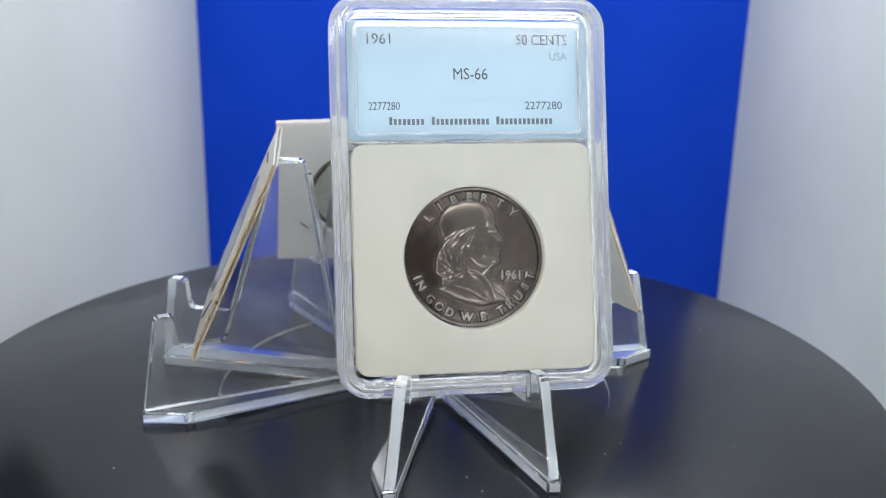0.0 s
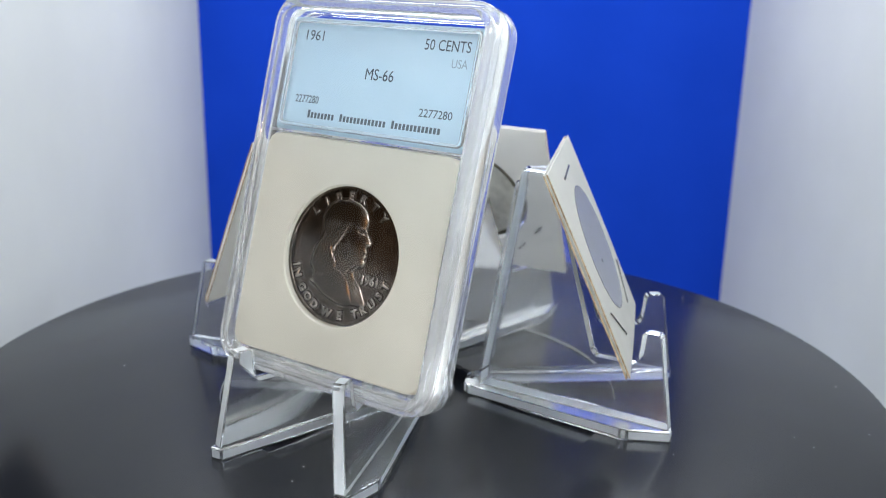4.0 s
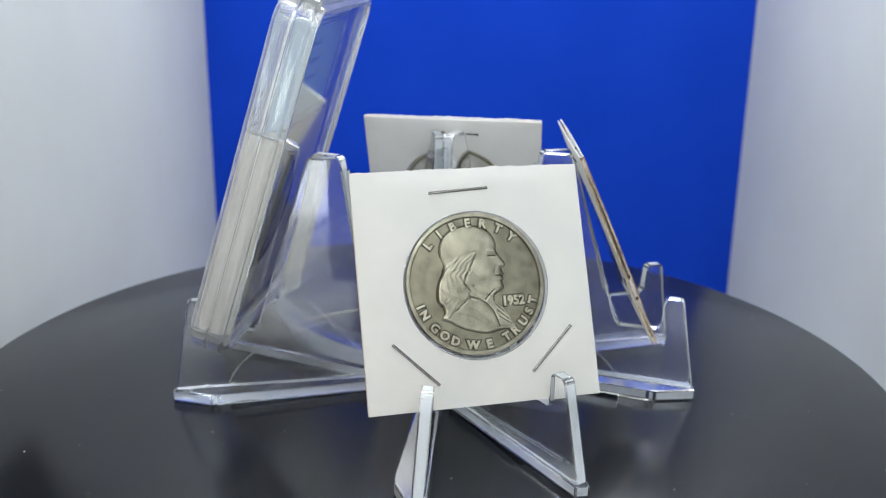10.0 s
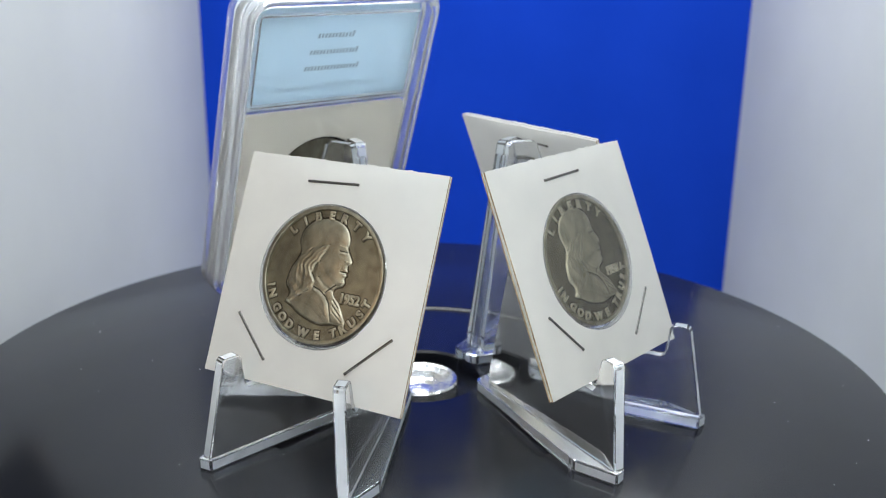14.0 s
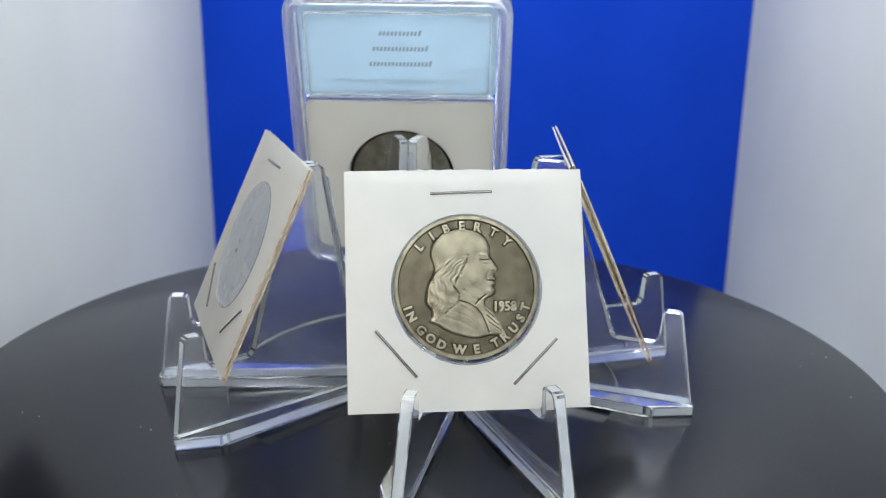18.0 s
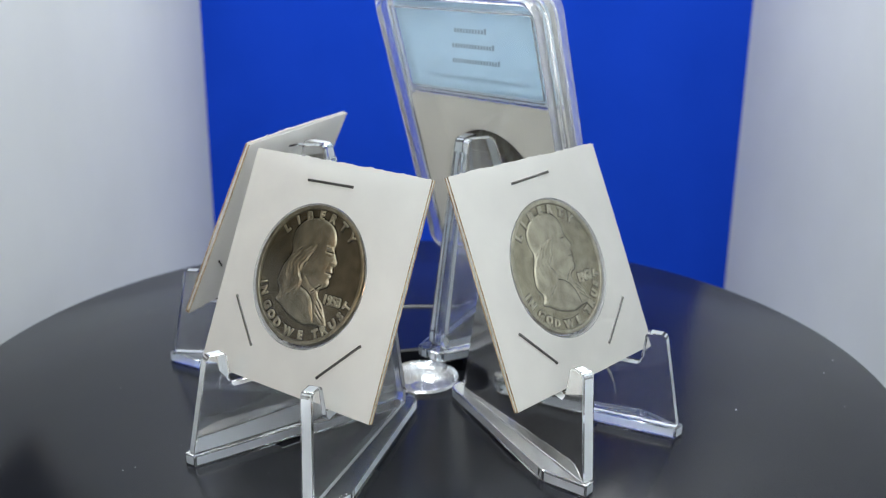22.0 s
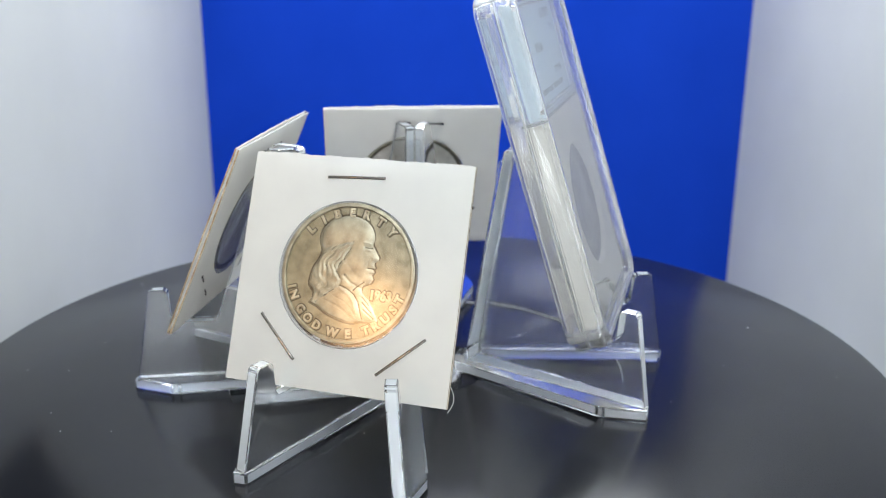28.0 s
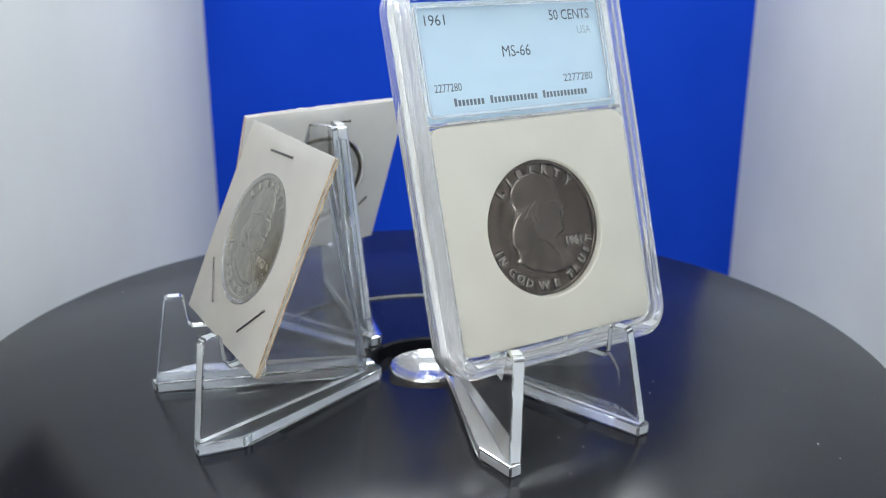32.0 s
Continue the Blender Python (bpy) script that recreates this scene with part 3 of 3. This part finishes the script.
            add_bm(bars, box(-0.55 * MM, 0.55 * MM, -0.9 * MM, 0.9 * MM, -FACE - 0.22 * MM, -FACE, 0.08 * MM), pose(0, 0, 0, 0, 0, a0 + (a1 - a0) * i / (count - 1) - 90) @ Matrix.Translation((0, 12.9 * MM, 0)))
    part("reverse_legend", bars, back, ob)
    return ob


# ---- cardboard flips ----
SIDE, HOLE = 50.8 * MM, 16.0 * MM


def bow(x, y):
    return 0.14 * MM + 0.92 * MM * math.exp(-(x * x + y * y) / (21 * MM) ** 2)


def board(front, seed):
    """Half of a flip: a square board with a round window, bowed over the coin. z is outwards."""
    rnd = random.Random(seed)
    n, rings, th = 384, 7, 0.38 * MM
    s = 1 if front else -1
    fray = 0.0
    bm = bmesh.new()
    grid = {}
    for i in range(n):
        k = 8 * i / n
        q, f = int(k // 2), (k % 2) - 1
        x, y = ((1, f), (-f, 1), (-1, -f), (f, -1))[q]
        a = math.atan2(y, x)
        ox, oy = x * SIDE / 2, y * SIDE / 2
        if q == 1 and abs(f) < 0.97:
            fray = 0.55 * fray + rnd.choice((0, 0, 0, 0.05, 0.16, 0.34, -0.06)) * (0.6 if front else 0.4)
            oy += fray * MM
        for j in range(rings):
            t = j / (rings - 1)
            px, py = HOLE * math.cos(a) * (1 - t) + ox * t, HOLE * math.sin(a) * (1 - t) + oy * t
            z = bow(px, py)
            grid[i, j, 0] = bm.verts.new((px, py, s * (z + th)))
            grid[i, j, 1] = bm.verts.new((px, py, s * z))
    for i in range(n):
        ii = (i + 1) % n
        for j in range(rings - 1):
            for k in (0, 1):
                bm.faces.new((grid[i, j, k], grid[i, j + 1, k], grid[ii, j + 1, k], grid[ii, j, k])).material_index = 2 * k
        for j, k in ((0, 0), (rings - 1, 1)):
            f = bm.faces.new((grid[i, j, 0], grid[ii, j, 0], grid[ii, j, 1], grid[i, j, 1]))
            f.material_index = 0 if k and n // 4 <= i < n // 2 else k
    return bm


def staple_bm(x0, y0, x1, y1):
    """A flat wire crown on the front with two bent legs on the back."""
    out = bmesh.new()
    a = math.degrees(math.atan2(y1 - y0, x1 - x0))
    L = math.hypot(x1 - x0, y1 - y0)
    zf, zb = bow(x0 * MM, y0 * MM) + 0.36 * MM, -bow(x0 * MM, y0 * MM) - 0.36 * MM
    w = 0.6 * MM
    base = pose(x0 * MM, y0 * MM, 0, 0, 0, a)
    rings = []
    for x, k in ((-w / 2, 0.45), (-0.3 * w, 0.9), (0, 1), (L * MM, 1), (L * MM + 0.3 * w, 0.9), (L * MM + w / 2, 0.45)):
        drop = -0.16 * MM if k < 0.5 else 0
        rings.append([out.verts.new(base @ Vector((x, k * w / 2 * math.cos(i * math.pi / 6), zf + 0.17 * MM + drop + k * 0.19 * MM * math.sin(i * math.pi / 6)))) for i in range(12)])
    for p, q in zip(rings, rings[1:]):
        for i in range(12):
            out.faces.new((p[i], q[i], q[(i + 1) % 12], p[(i + 1) % 12]))
    out.faces.new(rings[0])
    out.faces.new(rings[-1][::-1])
    bmesh.ops.recalc_face_normals(out, faces=out.faces)
    for x, d in ((0, 1), (L * MM, -1)):
        add_bm(out, box(x - w / 2, x + w / 2, -w / 2, w / 2, zb - 0.2 * MM, zf + 0.1 * MM), base)
        add_bm(out, box(min(x, x + d * 3.4 * MM), max(x, x + d * 3.4 * MM), -w / 3, w / 3, zb - 0.28 * MM, zb - 0.02 * MM, 0.06 * MM), base)
    return out


def build_flip(seed, staples, label):
    """Front towards +z, the middle of the square at the origin."""
    ob = thing("coin_flip", label, "coin flip", "stapled coin flips")
    part("front_board", board(True, seed), (M_BOARD, M_BOARD_EDGE, M_CORE), ob)
    part("back_board", board(False, seed + 1), (M_BOARD, M_BOARD_EDGE, M_CORE), ob)
    for s in (1, -1):
        bm = lathe([(0, 1.16 * MM), (HOLE - 0.2 * MM, 1.16 * MM), (HOLE + 0.1 * MM, 1.0 * MM)], 96)
        if s < 0:
            for v in bm.verts:
                v.co.z = -v.co.z
        w = part("window_film", bm, M_FILM, ob, "clear plastic film window")
        w.visible_shadow = False
    part("film_lining", lathe([(15.42 * MM, 0.30 * MM), (15.55 * MM, 0.26 * MM), (15.94 * MM, 1.16 * MM), (15.82 * MM, 1.2 * MM)], 96, True), M_LINER, ob, "glossy film edge round the coin", smooth=True)
    for st in staples:
        part("staple", staple_bm(*st), M_STAPLE, ob, "bent steel staple", smooth=True)
    return ob


def lean(bottom_y, bottom_z, tilt, x=0.0, twist=0.0, turn=0.0):
    """Sheet space (x right, y up the sheet, z out of its front) in easel space."""
    return pose(x * MM, bottom_y * MM, bottom_z * MM, 90 - tilt, 0, 0) @ pose(0, 0, 0, 0, turn, twist)


FLIPS = {
    "first": (11, [(-8.4, 20.3, 4.2, 20.9), (-19.1, -11.4, -10.2, -20.2), (10.8, -19.2, 20.0, -10.4)], (10.0, 18.3, 24.7, -0.2), "1952", M_COIN_OLD,
              "white cardboard coin flip with three staples on an easel", "worn grey toned 1952 silver half dollar in a flip"),
    "second": (23, [(-7.0, 20.4, 5.7, 20.7), (-19.2, -8.6, -11.2, -18.0), (9.5, -20.0, 18.5, -11.1)], (11.6, 18.2, 23.9, -1.5), "1958", M_COIN_BROWN,
               "white cardboard coin flip leaning back on an easel", "brownish toned 1958 silver half dollar in a flip"),
    "third": (37, [(-7.2, 20.8, 5.5, 21.4), (-18.6, -10.5, -10.0, -19.3), (9.4, -20.3, 19.0, -12.0)], (12.0, 17.8, 24.0, -1.5), "1963", M_COIN_BRIGHT,
              "white cardboard coin flip with a clean front on an easel", "light bright 1963 silver half dollar in a flip"),
}
carried = [(easels[k], station(k)) for k in easels]
for key, (seed, staples, (by, bz, tilt, x), year, metal, label, coin_label) in FLIPS.items():
    m = station(key) @ lean(by + 1.2, bz, tilt, x) @ Matrix.Translation((0, SIDE / 2, 0))
    flip = build_flip(seed, staples, label)
    carried.append((flip, m))
    if key == "third":
        cu = bpy.data.curves.new("fibre", "CURVE")
        cu.dimensions, cu.bevel_depth, cu.bevel_resolution = "3D", 0.00008, 1
        sp = cu.splines.new("POLY")
        sp.points.add(11)
        for i, pt in enumerate(sp.points):
            u = i / 11
            pt.co = (SIDE / 2 + (0.1 + 0.9 * math.sin(3.4 * u)) * MM, -SIDE / 2 + (4.6 - 5.4 * u) * MM, (-0.3 - 0.8 * u) * MM, 1)
        fibre = part("loose_fibre", bpy.data.meshes.new_from_object(bpy.data.objects.new("fibre", cu)), None, flip, "thin white paper fibre")
        fibre.data.materials.append(M_BOARD)
    carried.append((build_coin(metal, year, coin_label), m @ Matrix.Translation((-0.1 * MM, 0.35 * MM, 0))))

# ---- the graded slab ----
SW, SH, SR = 60.6 * MM, 86.3 * MM, 7.0 * MM


def build_slab():
    """Front towards +z, middle of the lower edge at the origin, label plane at z = 0."""
    ob = thing("coin_slab", "clear hard plastic graded coin slab with a pale blue label", "coin slab")
    mid = Matrix.Translation((0, SH / 2, 0))
    z1, z0, zm = 4.2 * MM, -5.6 * MM, -0.6 * MM
    def shell(z, d):
        """Half of the case: an outer wall with one step, a rounded lip and a straight inner wall."""
        rows = ((0.4, 0.1, 0), (0.0, 0.5, 0), (0.0, 1.9, 1), (0.15, 1.55, 1), (0.55, 1.3, 1), (1.25, 1.1, 1), (1.5, 0.35, 1), (1.8, 0.08, 1), (2.2, 0.0, 1), (2.9, 0.0, 1), (3.25, 0.2, 1), (3.4, 0.6, 1), (3.5, 1.8, 1), (3.5, 0.1, 0))
        return frame_ring(SW, SH, SR, [(inset * MM, z - d * depth * MM if lip else zm + d * depth * MM) for inset, depth, lip in rows])

    fs = shell(z1, 1)
    fs.transform(mid)
    part("front_shell", fs, M_SHELL, ob, smooth=True)
    bs = shell(z0, -1)
    bs.transform(mid)
    part("back_shell", bs, M_SHELL, ob, smooth=True)
    for z in (z1 - 1.5 * MM, z0 + 1.5 * MM):
        bm = bmesh.new()
        bm.faces.new([bm.verts.new((x, y + SH / 2, z)) for x, y in rounded_rect(SW - 7.4 * MM, SH - 7.4 * MM, 3.4 * MM)])
        w = part("window_pane", bm, M_PANE, ob, "clear flat window")
        w.visible_shadow = False
    # insert with a round well
    iw, ih, ic, n = 52.6 * MM, 49.6 * MM, 29.4 * MM, 160
    bm = bmesh.new()
    rows = []
    outer = []
    for i in range(n):
        a = 2 * math.pi * i / n
        c, s = math.cos(a), math.sin(a)
        k = min(iw / 2 / abs(c) if abs(c) > 1e-6 else 9, ih / 2 / abs(s) if abs(s) > 1e-6 else 9)
        x, y = k * c, k * s
        r = 3.0 * MM
        ex, ey = abs(x) - (iw / 2 - r), abs(y) - (ih / 2 - r)
        if ex > 0 and ey > 0:
            f = math.hypot(ex, ey)
            x = math.copysign(iw / 2 - r + ex * r / f, x)
            y = math.copysign(ih / 2 - r + ey * r / f, y)
        outer.append((x, y))
    hr = 15.45 * MM
    prof = []
    for z, w_ in ((0.2, 0), (1.9, 0), (2.2, 0.3)):
        prof.append([bm.verts.new((x * (1 - w_ * MM / iw * 2), ic + 0.0 + y * (1 - w_ * MM / ih * 2), z * MM)) for x, y in outer])
    for z, r in ((2.2, hr + 0.3 * MM), (1.9, hr), (-1.8, hr), (-2.2, hr + 0.3 * MM)):
        prof.append([bm.verts.new((r * math.cos(2 * math.pi * i / n), ic + r * math.sin(2 * math.pi * i / n), z * MM)) for i in range(n)])
    for z, w_ in ((-2.2, 0.3), (-1.9, 0)):
        prof.append([bm.verts.new((x * (1 - w_ * MM / iw * 2), ic + y * (1 - w_ * MM / ih * 2), z * MM)) for x, y in outer])
    for a, b in zip(prof, prof[1:] + prof[:1]):
        for i in range(n):
            bm.faces.new((a[i], b[i], b[(i + 1) % n], a[(i + 1) % n]))
    part("insert", bm, M_INSERT, ob, "ivory insert with a round well", smooth=True)
    # label
    lab = prism(rounded_rect(53.0 * MM, 26.0 * MM, 1.2 * MM, 4), 0.5 * MM, Matrix.Translation((0, 68.2 * MM, -0.25 * MM)))
    label = part("paper_label", lab, M_LABEL, ob, "pale blue printed paper label")
    ztop = 0.27 * MM
    for i, (text, x, y, h, right) in enumerate((("1961", -22.1, 76.1, 2.4, False), ("50 CENTS", 22.3, 76.0, 2.4, True), ("USA", 22.2, 72.6, 1.9, True),
                                                ("MS-66", -3.4, 68.4, 2.6, False), ("2277280", -22.1, 61.8, 1.8, False), ("2277280", 20.8, 61.8, 1.8, True))):
        widths = (5.1, 11.5, 3.9, 7.6, 6.8, 8.4)
        bm, w = letters(text, h * MM, 0.02 * MM)
        k = widths[i] * MM / w
        for v in bm.verts:
            v.co.x *= k
        bm.transform(Matrix.Translation(((x * MM - (widths[i] * MM if right else 0)), y * MM, ztop)))
        part("printed_line", bm, M_INK if i != 2 else M_INK_GREY, label)
    # the maker's name and the lines on the back, as plain bars of their size
    def bars(spans, y, h, z, ink, slant=0.0):
        bm = bmesh.new()
        tilt = Matrix(((1, slant, 0, -slant * y * MM), (0, 1, 0, 0), (0, 0, 1, 0), (0, 0, 0, 1)))
        for x0, x1 in spans:
            n = round((x1 - x0) / 1.03)
            step = (x1 - x0) / n
            for k in range(n):
                x, tall = x0 + k * step, h if k == 0 else 0.74 * h
                add_bm(bm, box(x * MM, (x + 0.66 * step) * MM, y * MM, (y + tall) * MM, z - 0.01 * MM, z + 0.01 * MM), tilt)
        return part("plain_bars", bm, ink, label)

    bars(((-17.7, -9.8), (-8.4, 4.6), (5.9, 18.8)), 58.5, 1.75, ztop, M_INK_BAR)
    for y, x0, x1 in ((72.6, -5.8, 5.8), (68.2, -7.6, 7.6), (63.8, -8.6, 8.6)):
        bars(((x0, x1),), y, 1.6, -0.27 * MM, M_INK_GREY, -0.25)
    # raised clear frame round the label, and the ridge between label and insert
    for z in (1.5 * MM, -2.9 * MM):
        fr = frame_ring(50.4 * MM, 24.6 * MM, 1.6 * MM, [(0, z - 0.5 * MM), (0.2 * MM, z + 0.5 * MM), (0.7 * MM, z + 0.5 * MM), (0.9 * MM, z - 0.5 * MM)], 4)
        fr.transform(Matrix.Translation((0, 68.4 * MM, 0)))
        part("label_frame", fr, M_SHELL, ob, smooth=True)
    ribs = bmesh.new()
    for rx, ry, dx, dy, count in ((-26.9, 8, 0, 0.9, 78), (26.9, 8, 0, 0.9, 78), (-21, 82.7, 0.9, 0, 47), (-21, 3.6, 0.9, 0, 47)):
        for i in range(count):
            x, y, z = (rx + dx * i) * MM, (ry + dy * i) * MM, z1 - 0.75 * MM
            bmesh.ops.create_cube(ribs, size=1, matrix=Matrix.Translation((x, y, z)) @ Matrix.Diagonal((0.36 * MM, 0.36 * MM, 0.4 * MM, 1)))
    part("fine_ribs", ribs, M_SHELL, ob, "row of tiny clear moulded ribs")
    part("divider", box(-26 * MM, 26 * MM, 54.35 * MM, 55.1 * MM, -2.4 * MM, 2.4 * MM, 0.25 * MM), M_SHELL, ob)
    return ob


slab_pose = station("slab") @ lean(12.8, 18.6, 17.7, 2.8)
carried.append((build_slab(), slab_pose))
carried.append((build_coin(M_COIN_DARK, "1961", "uncirculated 1961 silver half dollar in a clear slab"), slab_pose @ Matrix.Translation((-0.1 * MM, 29.6 * MM, 0))))

# ---- dust on the platter ----
M_DUST = mat("pale_dust", (0.6, 0.6, 0.6), 0.8)


def build_dust():
    rnd = random.Random(4)
    bm = bmesh.new()
    for _ in range(64):
        r, a, k = 0.122 * math.sqrt(rnd.uniform(0.08, 0.98)), rnd.uniform(0, 2 * math.pi), rnd.uniform(0.04, 0.11) * MM * rnd.choice((1, 1, 1.7))
        bmesh.ops.create_icosphere(bm, subdivisions=1, radius=k, matrix=pose(r * math.cos(a), r * math.sin(a), k * 0.6, rnd.uniform(0, 90), 0, rnd.uniform(0, 360)) @ Matrix.Diagonal((1.6, 1, 0.7, 1)))
    return tagged(part("dust", bm, M_DUST), "pale dust specks on the black platter", "dust", kind="stuff")


dust = build_dust()
carried.append((dust, Matrix.Identity(4)))

# ---- the room behind the camera ----
RX0, RX1, RY0, RY1, RZ0, RZ1 = -1.0, 0.7, -1.15, 0.7, -0.86, 0.9
structure("room_floor", box(RX0, RX1, RY0, RY1, RZ0 - 0.02, RZ0), M_DESK, "grey floor of the dim room", "floor")
structure("room_ceiling", box(RX0, RX1, RY0, RY1, RZ1, RZ1 + 0.02), M_ROOM, "dim room ceiling", "ceiling")
structure("room_wall_south", box(RX0, RX1, RY0 - 0.02, RY0, RZ0, RZ1), M_ROOM, "dim room wall", "wall")
structure("room_wall_north", box(RX0, RX1, RY1, RY1 + 0.02, RZ0, RZ1), M_ROOM, "dim room wall", "wall")
structure("room_wall_west", box(RX0 - 0.02, RX0, RY0, RY1, RZ0, RZ1), M_ROOM, "dim room wall", "wall")
structure("room_wall_east", box(RX1, RX1 + 0.02, RY0, RY1, RZ0, RZ1), M_ROOM, "dim room wall", "wall")


def build_desk():
    ob = thing("desk", "grey laminate desk under the photo light box", "desk")
    part("desktop", box(-0.5, 0.5, -0.47, 0.42, -0.166, -0.1362, 0.003), M_DESK, ob)
    for x in (-0.48, 0.43):
        for y in (-0.45, 0.35):
            part("leg", box(x, x + 0.05, y, y + 0.05, RZ0, -0.166, 0.002), M_DESK, ob)
    return ob


build_desk()

# ---- everything on the platter turns with it ----
SPEED = -10.537  # degrees a second
LAG = [-0.01, -0.01, -0.08, -0.0, 0.01, 0.17, 0.19, 0.12, -0.38]  # small unevenness of the motor, degrees, every four seconds


def spin(t):
    return SPEED * t + float(np.interp(t, range(0, 33, 4), LAG))


def motions():
    times = [DURATION * i / 64 for i in range(65)]
    walk(platter, [(t, pose(0, 0, 0, 0, 0, spin(t))) for t in times])
    for ob, m in carried:
        walk(ob, [(t, pose(0, 0, 0, 0, 0, spin(t)) @ m) for t in times])


motions()
